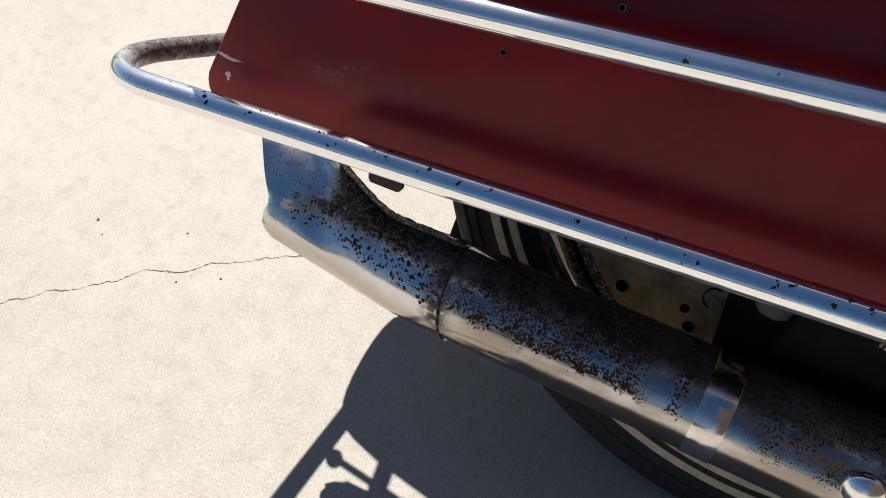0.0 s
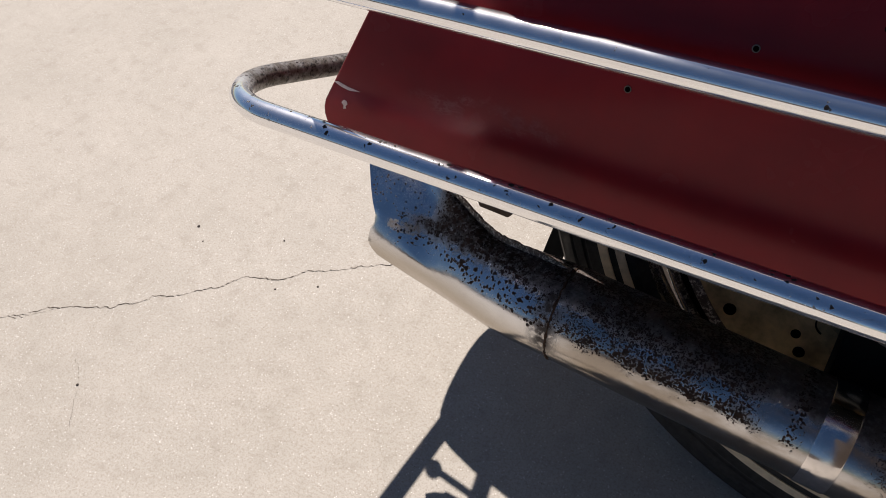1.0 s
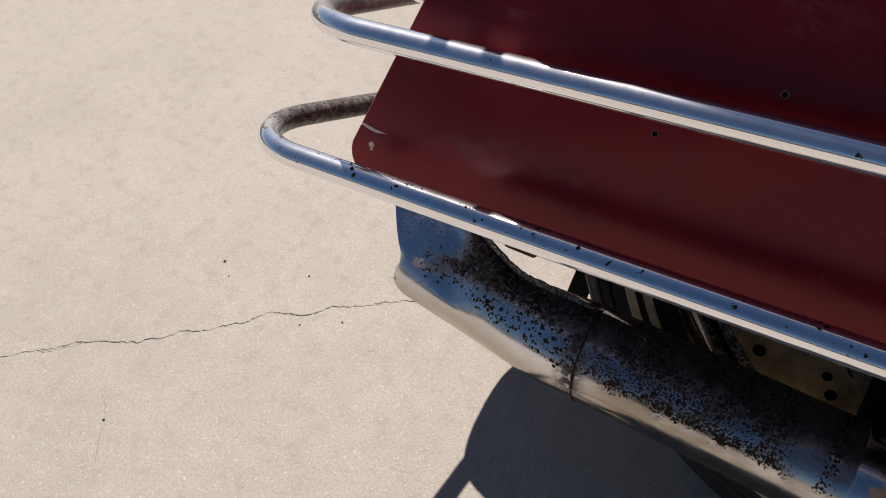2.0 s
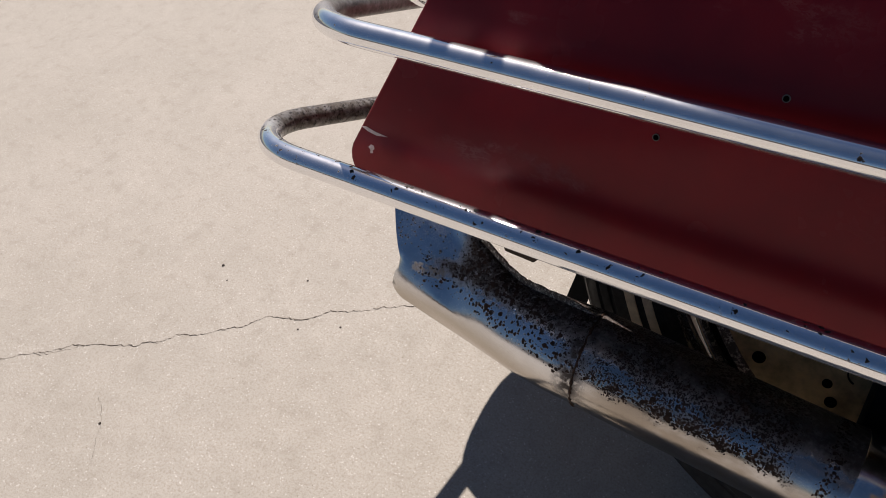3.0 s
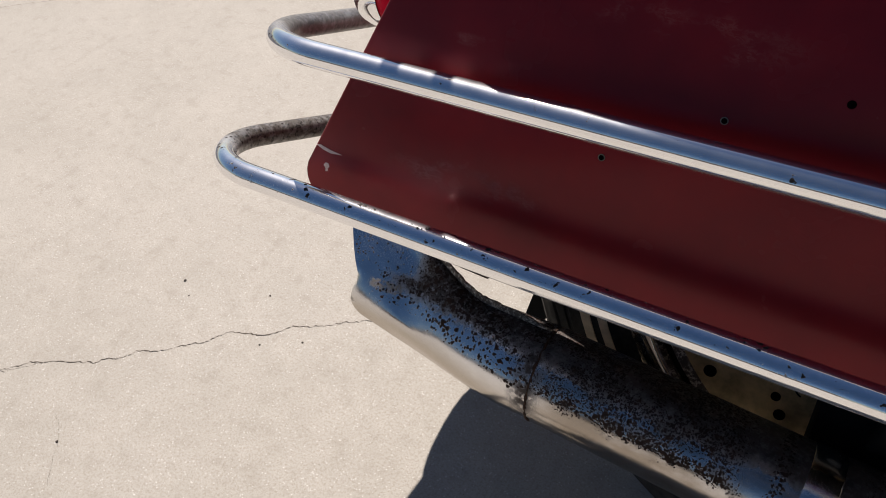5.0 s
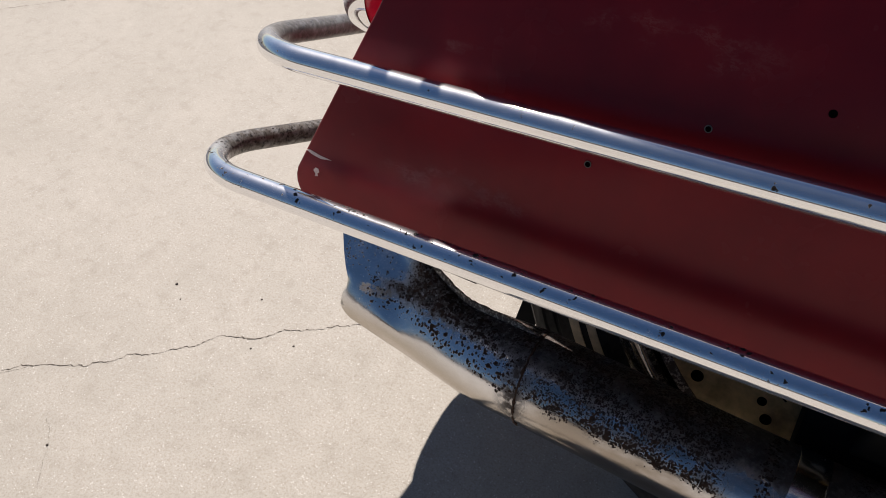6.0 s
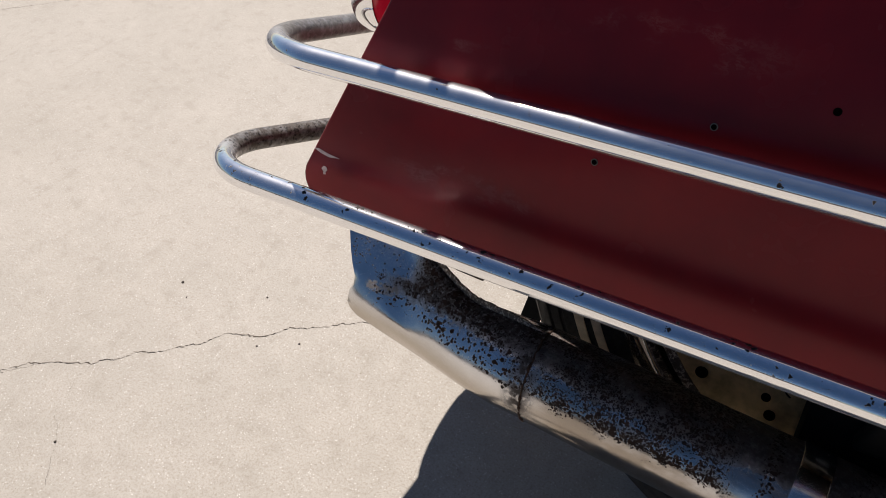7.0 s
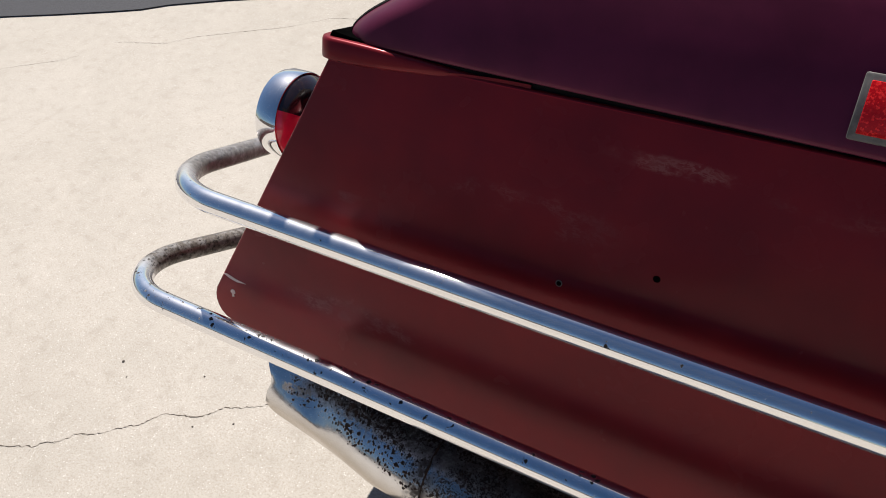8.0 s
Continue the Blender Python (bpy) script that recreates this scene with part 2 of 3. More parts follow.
    clean = m.mix(both(tan_, 0.8), clean, (0.36, 0.27, 0.18))
    rust = m.ramp(m.noise(160, 3), (0.3, (0.010, 0.006, 0.005)), (0.7, (0.055, 0.028, 0.018)))
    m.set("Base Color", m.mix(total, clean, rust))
    m.set("Metallic", m.math("SUBTRACT", m.math("SUBTRACT", 1.0, m.math("MAXIMUM", both(stain_shade, 0.75), both(tan_, 0.6))), total, True))
    m.set("Specular IOR Level", 0.25)
    m.set("Roughness", m.math("ADD", m.spread(film, 0.3, 0.8, 0.15, 0.26), m.math("MAXIMUM", both(total, 0.6), m.math("MAXIMUM", both(stain_shade, 0.30), both(tan_, 0.3)))))
    m.bump(m.math("ADD", total, film), 0.2, 0.0008)
    return m.m


def plain(name, base, rough=0.5, metal=0.0, grain=120, vary=0.25, coat=0.0):
    m = Mat(name, base, rough, metal)
    n = m.noise(grain, 4, 0.65)
    m.set("Base Color", m.mix(m.spread(n, 0.3, 0.7), tuple(c * (1 - vary) for c in base), tuple(min(1, c * (1 + vary)) for c in base)))
    m.set("Roughness", m.spread(m.noise(grain * 0.3, 3), 0.3, 0.7, max(0.02, rough - 0.1), min(1, rough + 0.1)))
    m.b.inputs["Coat Weight"].default_value = coat
    m.bump(n, 0.15, 0.0008)
    return m.m


def reflector_red():
    """Moulded red reflector: small prisms that glitter."""
    m = Mat("reflector_red", rough=0.1)
    cell = m.cells(900, out="Color")
    n = m.t.nodes.new("ShaderNodeSeparateColor")
    m.put(n.inputs[0], cell)
    m.set("Base Color", m.mix(m.spread(n.outputs[0], 0.6, 1.0), (0.52, 0.005, 0.009), (0.92, 0.03, 0.03)))
    m.set("Coat Weight", 0.15)
    m.set("Specular IOR Level", 0.2)
    m.bump(n.outputs[1], 0.5, 0.001)
    return m.m


CONCRETE, ASPHALT = concrete(), asphalt()
MAROON = maroon()
LID_PAINT = plain("plum_paint", (0.106, 0.0130, 0.0390), 0.45, 0.40, 14, 0.15, 0.20)
LID_PAINT.node_tree.nodes["Principled BSDF"].inputs["Specular IOR Level"].default_value = 0.15
CHROME = chrome("chrome", 0.0, 0.06, 0.03)
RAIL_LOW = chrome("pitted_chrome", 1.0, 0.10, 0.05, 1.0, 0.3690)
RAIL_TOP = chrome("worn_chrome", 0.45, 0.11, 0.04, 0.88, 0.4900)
SATIN = chrome("dull_chrome", 0.0, 0.08, 0.17)
CLAMP = plain("clamp_steel", (0.72, 0.69, 0.67), 0.19, 1.0, 90, 0.10)
RIM = chrome("rim_chrome", 0.2, 0.04, 0.06)
PIPE = rusty_chrome("rusty_chrome")
RUBBER = plain("tyre_rubber", (0.018, 0.018, 0.018), 0.75, 0, 200, 0.35)
WHITEWALL = plain("whitewall_rubber", (0.66, 0.56, 0.40), 0.7, 0, 90, 0.15)
STEEL = plain("brake_steel", (0.60, 0.44, 0.22), 0.45, 0.3, 26, 0.45)
BLACK = plain("black_enamel", (0.004, 0.004, 0.004), 0.7, 0, 60, 0.3)
GREY = plain("grey_casting", (0.13, 0.125, 0.12), 0.6, 0.4, 90, 0.3)
BLACK.node_tree.nodes["Principled BSDF"].inputs["Specular IOR Level"].default_value = 0.15
DARK = plain("dark_hole", (0.002, 0.002, 0.002), 1.0)
DARK.node_tree.nodes["Principled BSDF"].inputs["Specular IOR Level"].default_value = 0.0
PRIMER = plain("bare_primer", (0.74, 0.60, 0.57), 0.8, 0, 300, 0.12)
CRACK = plain("crack_dirt", (0.09, 0.073, 0.056), 0.95, 0, 300, 0.5)
PEBBLE = plain("dark_pebble", (0.05, 0.04, 0.032), 0.85, 0, 400, 0.4)
LENS_RED = plain("red_plastic", (0.80, 0.022, 0.07), 0.12, 0, 60, 0.1, 0.6)
RUST = plain("flaking_rust", (0.05, 0.026, 0.016), 0.9, 0, 500, 0.6)
REFLECTOR = reflector_red()


def flecked():
    """Dark rusted edge with worn bright flecks."""
    m = Mat("flecked_edge", rough=0.6)
    fleck = m.spread(m.noise(330, 4, 0.7), 0.50, 0.62)
    m.set("Base Color", m.mix(fleck, (0.13, 0.10, 0.08), (0.70, 0.64, 0.54)))
    m.bump(fleck, 0.3, 0.001)
    return m.m


FLECKED = flecked()
LAMP_DARK = plain("lamp_reflection_dark", (0.02, 0.012, 0.014), 0.1, 0, 60, 0.3, 0.8)
BLOCKER_BROWN = plain("blocker_brown", (0.045, 0.032, 0.024), 0.8, 0, 6, 0.3)
SEAT = plain("black_vinyl", (0.016, 0.015, 0.015), 0.45, 0, 250, 0.3)


# ---- shaping ----
def part(name, bm, material, parent, label="", smooth=35):
    """Links a bmesh as one mesh under a thing or a part."""
    mesh = bpy.data.meshes.new(name)
    bmesh.ops.recalc_face_normals(bm, faces=bm.faces)
    bm.to_mesh(mesh)
    bm.free()
    mesh.materials.append(material)
    if smooth:
        mesh.shade_smooth()
        mesh.set_sharp_from_angle(angle=radians(smooth))
    ob = new(name, mesh)
    ob.parent = parent
    return tagged(ob, label)


def fillet(points, radius, steps=8):
    """Rounds the inner corners of a line of points."""
    out = [Vector(points[0])]
    for a, b, c in zip(points, points[1:], points[2:]):
        a, b, c = Vector(a), Vector(b), Vector(c)
        u, v = (a - b).normalized(), (c - b).normalized()
        half = u.angle(v) / 2
        cut = radius / math.tan(half)
        mid = b + (u + v).normalized() * (radius / math.sin(half))
        p, q = b + u * cut - mid, b + v * cut - mid
        for k in range(steps + 1):
            w = k / steps
            full = math.pi - 2 * half
            out.append(mid + (p * math.sin((1 - w) * full) + q * math.sin(w * full)) / math.sin(full))
    return out + [Vector(points[-1])]


def tube(line, radius, sides=24, bm=None):
    """A capped tube along a line; radius: one number, or one for each point."""
    bm = bm or bmesh.new()
    line = [Vector(p) for p in line]
    radii = radius if isinstance(radius, (list, tuple)) else [radius] * len(line)
    along = [(b - a).normalized() for a, b in zip(line, line[1:])]
    side = along[0].orthogonal().normalized()
    rings = []
    for k, p in enumerate(line):
        d = (along[max(k - 1, 0)] + along[min(k, len(along) - 1)]).normalized()
        side = (side - d * side.dot(d)).normalized()
        other = d.cross(side)
        rings.append([bm.verts.new(p + radii[k] * (math.cos(a) * side + math.sin(a) * other))
                      for a in (2 * math.pi * j / sides for j in range(sides))])
    for r, q in zip(rings, rings[1:]):
        for j in range(sides):
            bm.faces.new((r[j], r[(j + 1) % sides], q[(j + 1) % sides], q[j]))
    bm.faces.new(rings[0][::-1]), bm.faces.new(rings[-1])
    return bm


def lathe(profile, centre, steps=96, closed=True, sweep=(0, 360), bm=None):
    """Turns a profile of (radius, y) round an axle along y."""
    bm = bm or bmesh.new()
    a0, a1 = (radians(a) for a in sweep)
    whole = abs(a1 - a0 - 2 * math.pi) < 1e-6
    n = steps if whole else steps + 1
    rings = [[bm.verts.new((centre[0] + r * math.cos(a), centre[1] + y, centre[2] + r * math.sin(a))) for r, y in profile]
             for a in (a0 + (a1 - a0) * k / steps for k in range(n))]
    m = len(profile)
    for k in range(n if whole else n - 1):
        p, q = rings[k], rings[(k + 1) % n]
        for j in range(m if closed else m - 1):
            bm.faces.new((p[j], p[(j + 1) % m], q[(j + 1) % m], q[j]))
    if closed and not whole:
        bm.faces.new(rings[0]), bm.faces.new(rings[-1][::-1])
    return bm


def slab(outline, y0, y1, bevel=0.0, segments=4):
    """A side outline of (x, z) with thickness from y0 to y1 and rounded edges."""
    bm = bmesh.new()
    near = [bm.verts.new((x, y0, z)) for x, z in outline]
    face = bm.faces.new(near)
    out = bmesh.ops.extrude_face_region(bm, geom=[face])
    bmesh.ops.translate(bm, vec=(0, y1 - y0, 0), verts=[v for v in out["geom"] if isinstance(v, bmesh.types.BMVert)])
    if bevel:
        bmesh.ops.bevel(bm, geom=bm.edges[:], offset=bevel, segments=segments, profile=0.5, affect="EDGES", clamp_overlap=True)
    return bm


def block(lo, hi, bevel=0.003):
    return slab([(lo[0], lo[2]), (hi[0], lo[2]), (hi[0], hi[2]), (lo[0], hi[2])], lo[1], hi[1], bevel, 2)


def arc(cx, cz, r, a0, a1, n=6):
    return [(cx + r * math.cos(radians(a0 + (a1 - a0) * k / n)), cz + r * math.sin(radians(a0 + (a1 - a0) * k / n))) for k in range(n + 1)]


# ---- the driveway ----
def sheet(name, corners, z, material, label, category):
    bm = bmesh.new()
    bm.faces.new([bm.verts.new((x, y, z)) for x, y in corners])
    ob = part(name, bm, material, None, label, 0)
    return tagged(ob, label, category, kind="structure")


sheet("ground", [(-300, -300), (300, -300), (300, 300), (-300, 300)], 0.0, CONCRETE, "sunlit pale sandy concrete driveway with hairline cracks", "ground")
sheet("road", [(-300, -150.0), (-1.942, 0.874), (-1.783, 0.947), (-1.632, 1.022), (-1.558, 1.062), (-1.499, 1.112), (-1.356, 1.195), (-1.264, 1.240), (300, 160.0), (300, 299), (-300, 299)], 0.004, ASPHALT, "dark grey asphalt strip beyond the concrete", "road")

# out of view: dark ground added to darken reflections in bag and rails
sheet("dark_strip_south", [(-300, -299), (300, -299), (300, -18.0), (-300, -17.0)], 0.004, ASPHALT, "unseen dark strip added behind the driveway to darken reflections", "road")


def blocking_wall(name, lo, hi, label):
    bm = bmesh.new()
    bmesh.ops.create_cube(bm, size=1.0)
    for v in bm.verts:
        v.co = Vector((lo[k] + (v.co[k] + 0.5) * (hi[k] - lo[k]) for k in range(3)))
    return tagged(part(name, bm, BLOCKER_BROWN, None, label, 0), label, "wall", kind="structure")


# out of view: added to block sky light and darken the horizon in reflections
blocking_wall("blocker_south", (1.4, -3.4, 0.0), (3.4, -3.2, 4.8), "unseen dark brown wall added to block sky light")
blocking_wall("blocker_east", (3.4, -3.4, 0.0), (3.6, 4.0, 4.8), "unseen dark brown wall added to block eastern sky light")
blocking_wall("blocker_far", (-26.0, -20.2, 0.0), (1.4, -20.0, 2.6), "unseen dark brown wall added to darken reflections")


def crack(points, width, seed, label):
    """A wandering hairline crack with a ragged width."""
    rng = random.Random(seed)
    line = []
    for (ax, ay), (bx, by) in zip(points, points[1:]):
        n = max(3, int(math.hypot(bx - ax, by - ay) / 0.0032))
        line += [(ax + (bx - ax) * k / n, ay + (by - ay) * k / n) for k in range(n)]
    line.append(points[-1])
    bm = bmesh.new()
    last, ox, oy = None, 0.0, 0.0
    for k, (x, y) in enumerate(line):
        ox, oy = 0.82 * ox + rng.gauss(0, 0.0009), 0.82 * oy + rng.gauss(0, 0.0011)
        w = width * (0.22 + 0.60 * rng.random() ** 1.5) * (0.3 if k in (0, len(line) - 1) else 1.0)
        pair = [bm.verts.new((x + ox, y + oy - w / 2, 0.0006)), bm.verts.new((x + ox + rng.gauss(0, w * 0.3), y + oy + w / 2, 0.0006))]
        if last:
            bm.faces.new((last[0], pair[0], pair[1], last[1]))
        last = pair
    ob = part("ground_crack", bm, CRACK, None, label, 0)
    return tagged(ob, label, "crack", kind="structure")


MAIN = [(-1.5, -0.70), (-1.1, -0.40), (-0.87, -0.25), (-0.765, -0.156), (-0.694, -0.099), (-0.635, -0.074), (-0.602, -0.040), (-0.560, -0.008), (-0.521, 0.026),
        (-0.495, 0.060), (-0.443, 0.082), (-0.410, 0.115), (-0.364, 0.142), (-0.314, 0.177), (-0.262, 0.215)]
crack(MAIN, 0.0024, 3, "long hairline crack running across the concrete")
crack([(-0.602, -0.040), (-0.609, -0.052), (-0.622, -0.056), (-0.630, -0.070)], 0.0012, 13, "short branch of the hairline crack")
crack([(-0.765, -0.156), (-0.742, -0.149), (-0.726, -0.131), (-0.706, -0.112)], 0.0012, 17, "short branch of the hairline crack")
crack([(-0.633, -0.072), (-0.636, -0.106), (-0.616, -0.153), (-0.575, -0.188), (-0.535, -0.238)], 0.0006, 5, "faint side crack in the concrete")
crack([(-2.3, 0.22), (-1.82, 0.575), (-1.70, 0.66), (-1.63, 0.715), (-1.553, 0.772), (-1.526, 0.806)], 0.0020, 7, "hairline crack in the far concrete")
crack([(-1.49, 0.895), (-1.343, 0.945), (-1.287, 1.003), (-1.190, 1.070), (-1.096, 1.127), (-1.033, 1.185), (-0.996, 1.220), (-0.941, 1.234), (-0.76, 1.31)], 0.0018, 9, "hairline crack in the far concrete")


def pebble(x, y, size, seed):
    rng = random.Random(seed)
    bm = bmesh.new()
    size *= 0.72
    bmesh.ops.create_icosphere(bm, subdivisions=2, radius=size)
    for v in bm.verts:
        v.co *= 0.8 + 0.4 * rng.random()
        v.co.z *= 0.45
    bmesh.ops.translate(bm, vec=(x, y, size * 0.3), verts=bm.verts)
    ob = part("pebble", bm, PEBBLE, None, "", 60)
    return tagged(ob, "small dark pebble lying on the concrete driveway", "pebble", "pebbles on the driveway")


for k, (px, py, size) in enumerate(((-0.631, 0.110, 0.0032), (-0.575, -0.188, 0.0028), (-0.485, 0.147, 0.0022), (-0.382, 0.098, 0.0022), (-0.436, 0.066, 0.0020), (-0.602, 0.089, 0.0016))):
    pebble(px, py, size, k)

# ---- the motorcycle: built upright, x forward, wheel plane y = 0; it leans on its stand ----
bike = new("motorcycle")
bike.matrix_world = pose(0, 0.1118, 0, -20, 0, 0)
tagged(bike, "old maroon touring motorcycle leaning on its stand, with rusted chrome", "motorcycle")

AXLE = (0.335, 0.0, 0.375)


def wheel():
    half = [(0.3960, 0.0), (0.3953, 0.012), (0.388, 0.0125), (0.388, 0.016), (0.3945, 0.0165), (0.3932, 0.030), (0.3860, 0.0305), (0.3860, 0.034),
            (0.3915, 0.0345), (0.3885, 0.046), (0.3825, 0.0465), (0.3825, 0.049), (0.3855, 0.050), (0.3810, 0.0555), (0.3770, 0.0560), (0.3750, 0.0575),
            (0.3690, 0.0590), (0.3660, 0.0580), (0.3645, 0.0605), (0.3560, 0.0612), (0.3545, 0.0600), (0.3520, 0.0602), (0.3505, 0.0616), (0.337, 0.0620),
            (0.324, 0.0640), (0.310, 0.0655), (0.301, 0.0645), (0.295, 0.060), (0.290, 0.052)]
    ring = half + [(0.286, 0.045), (0.286, -0.045)] + [(r, -y) for r, y in half[:0:-1]]
    tyre = part("tyre", lathe(ring, AXLE, 128), RUBBER, bike, "black rubber tyre with ribbed tread and twin white lines", 30)
    for lo, hi, y0, y1 in ((0.3275, 0.3378, 0.0622, 0.0638), (0.3098, 0.3192, 0.0646, 0.0656)):
        band = [(hi, -y0 + 0.006), (hi, -y0 - 0.0012), (lo, -y1 - 0.0012), (lo, -y1 + 0.006)]
        part("whitewall", lathe(band, AXLE, 128), WHITEWALL, tyre, "dirty cream white line")
    lip = [(0.2728, -0.0470), (0.2729, -0.0545), (0.2738, -0.0566), (0.2768, -0.0594), (0.2796, -0.0606), (0.2816, -0.0608), (0.2908, -0.0592), (0.2925, -0.0565), (0.2920, -0.0500)]
    half = [(0.266, -0.010), (0.2720, -0.044)] + lip + [(0.2885, -0.047), (0.2835, -0.040), (0.276, -0.010)]
    rim = half + [(r, -y) for r, y in half[::-1]]
    part("rim", lathe(rim, AXLE, 96), RIM, bike, "chromed wheel rim")
    # black ring in place of the shaded gap between rim and disc
    gap_ring = lathe([(0.2535, -0.028), (0.2780, -0.028), (0.2780, -0.024), (0.2535, -0.024)], AXLE, 96)
    part("rim_gap_dark", gap_ring, BLACK, bike, "black ring standing in for the dark gap inside the rim")
    disc = lathe([(0.2540, -0.040), (0.2540, -0.034), (0.120, -0.034), (0.120, -0.040)], AXLE, 96)
    rotor = part("brake_disc", disc, STEEL, bike, "drilled steel brake disc with rusty rim")
    ridge = lathe([(0.186, -0.0412), (0.183, -0.0404), (0.168, -0.0404), (0.168, -0.0412)], AXLE, 96)
    part("disc_band", ridge, STEEL, rotor)
    edge = lathe([(0.2640, -0.041), (0.2640, -0.033), (0.2535, -0.033), (0.2535, -0.041)], AXLE, 96)
    part("disc_rim", edge, FLECKED, rotor, "rust-flecked disc rim")
    for x, z, r in ((0.161, 0.212, 0.0062), (0.224, 0.211, 0.0045), (0.232, 0.193, 0.0055)):
        hole = lathe([(0.0, -0.0008), (r, -0.0008), (r, 0.0008), (0.0, 0.0008)], (x, -0.0415, z), 24, closed=False)
        part("hole", hole, DARK, rotor)
    slot = lathe([(0.0105, -0.0008), (0.0118, -0.0008), (0.0118, 0.0008), (0.0105, 0.0008)], (0.248, -0.0415, 0.231), 20, sweep=(70, 250))
    part("slot", slot, DARK, rotor, "dark edge of a cut-out")
    hub = lathe([(0.10, -0.06), (0.125, -0.042), (0.125, 0.05), (0.10, 0.06), (0.03, 0.07), (0.03, -0.07)], AXLE, 64)
    part("hub", hub, GREY, bike, "dull cast wheel hub")


wheel()


def running_gear():
    part("caliper", block((0.258, -0.075, 0.10), (0.46, -0.028, 0.31), 0.012), BLACK, bike, "black brake caliper")
    part("swingarm", slab([(0.30, 0.225), (0.85, 0.24), (0.85, 0.31), (0.32, 0.285)], -0.098, -0.070, 0.008), BLACK, bike, "black swingarm beam")
    part("swingarm", slab([(0.30, 0.225), (0.85, 0.24), (0.85, 0.31), (0.32, 0.285)], 0.070, 0.098, 0.008), BLACK, bike, "black swingarm beam")
    part("axle", tube([(0.335, -0.115, 0.371), (0.335, 0.115, 0.371)], 0.012), GREY, bike)
    part("bracket", slab([(0.281, 0.262), (0.287, 0.271), (0.300, 0.275), (0.318, 0.273), (0.327, 0.264), (0.318, 0.256), (0.300, 0.251), (0.287, 0.254)], -0.082, -0.076, 0.002), GREY, bike, "grey cast bracket")
    for k in (0, 1):
        part("cable", tube(fillet([(0.334 + 0.003 * k, -0.084, 0.270), (0.340 + 0.003 * k, -0.086, 0.252 + 0.004 * k), (0.380, -0.088, 0.249 + 0.004 * k)], 0.012, 6), 0.0012, 8), GREY, bike, "thin brake cable")
    shock = part("shock_absorber", tube([(0.40, -0.112, 0.27), (0.46, -0.112, 0.62)], 0.018), BLACK, bike, "black rear shock with coil spring")
    coil = []
    for k in range(241):
        a = 2 * math.pi * k / 24
        s = k / 240
        coil.append((0.40 + 0.06 * s + 0.028 * math.cos(a), -0.112 + 0.028 * math.sin(a), 0.265 + 0.33 * s))
    part("spring", tube(coil, 0.0042, 8), CHROME, shock, "chromed coil spring")
    part("seat", slab([(0.05, 0.72), (0.70, 0.66), (0.74, 0.72), (0.40, 0.78), (0.06, 0.82)], -0.15, 0.15, 0.03), SEAT, bike, "black vinyl seat")


running_gear()


def rear_fender():
    """A deep rear fender over the wheel that runs out behind it into a rounded tail."""
    crown = ((0.66, 0.50), (0.60, 0.62), (0.47, 0.71), (0.328, 0.735), (0.19, 0.725), (0.07, 0.685), (-0.04, 0.62), (-0.13, 0.55), (-0.195, 0.47), (-0.240, 0.41), (-0.262, 0.36), (-0.270, 0.31), (-0.265, 0.280))
    skirt = ((0.55, 0.42), (0.52, 0.50), (0.42, 0.58), (0.328, 0.60), (0.22, 0.585), (0.12, 0.54), (0.04, 0.46), (-0.02, 0.40), (-0.09, 0.37), (-0.16, 0.362), (-0.200, 0.352), (-0.218, 0.31), (-0.224, 0.285))
    bm = bmesh.new()
    rings = []
    near = (0.087,) * 7 + (0.076, 0.067, 0.062, 0.060, 0.060, 0.060)
    for (cx, cz), (sx, sz), w in zip(crown, skirt, near):
        ring = []
        for k in range(13):
            a = math.pi * k / 12
            b = math.sin(a) ** 0.6 if 0 < k < 12 else 0.0
            ring.append(bm.verts.new((sx + (cx - sx) * b, -(w if k < 7 else 0.087 + 0.013 * max(0.0, min(1.0, (0.50 - cz) / 0.09))) * math.cos(a), sz + (cz - sz) * b)))
        rings.append(ring)
    for p, q in zip(rings, rings[1:]):
        for j in range(12):
            bm.faces.new((p[j], p[j + 1], q[j + 1], q[j]))
    bmesh.ops.solidify(bm, geom=bm.faces[:], thickness=0.003)
    part("rear_fender", bm, MAROON, bike, "maroon rear fender")
    rod = part("bag_bracket", tube([(-0.302, -0.0712, 0.357), (-0.06, -0.0990, 0.350)], 0.0040, 12), CHROME, bike, "thin bracket rod between fender and bag")
    bm = bmesh.new()
    bmesh.ops.create_uvsphere(bm, u_segments=16, v_segments=10, radius=0.0100)
    bmesh.ops.translate(bm, vec=(-0.272, -0.0755, 0.355), verts=bm.verts)
    part("ball_joint", bm, BLACK, rod)


rear_fender()


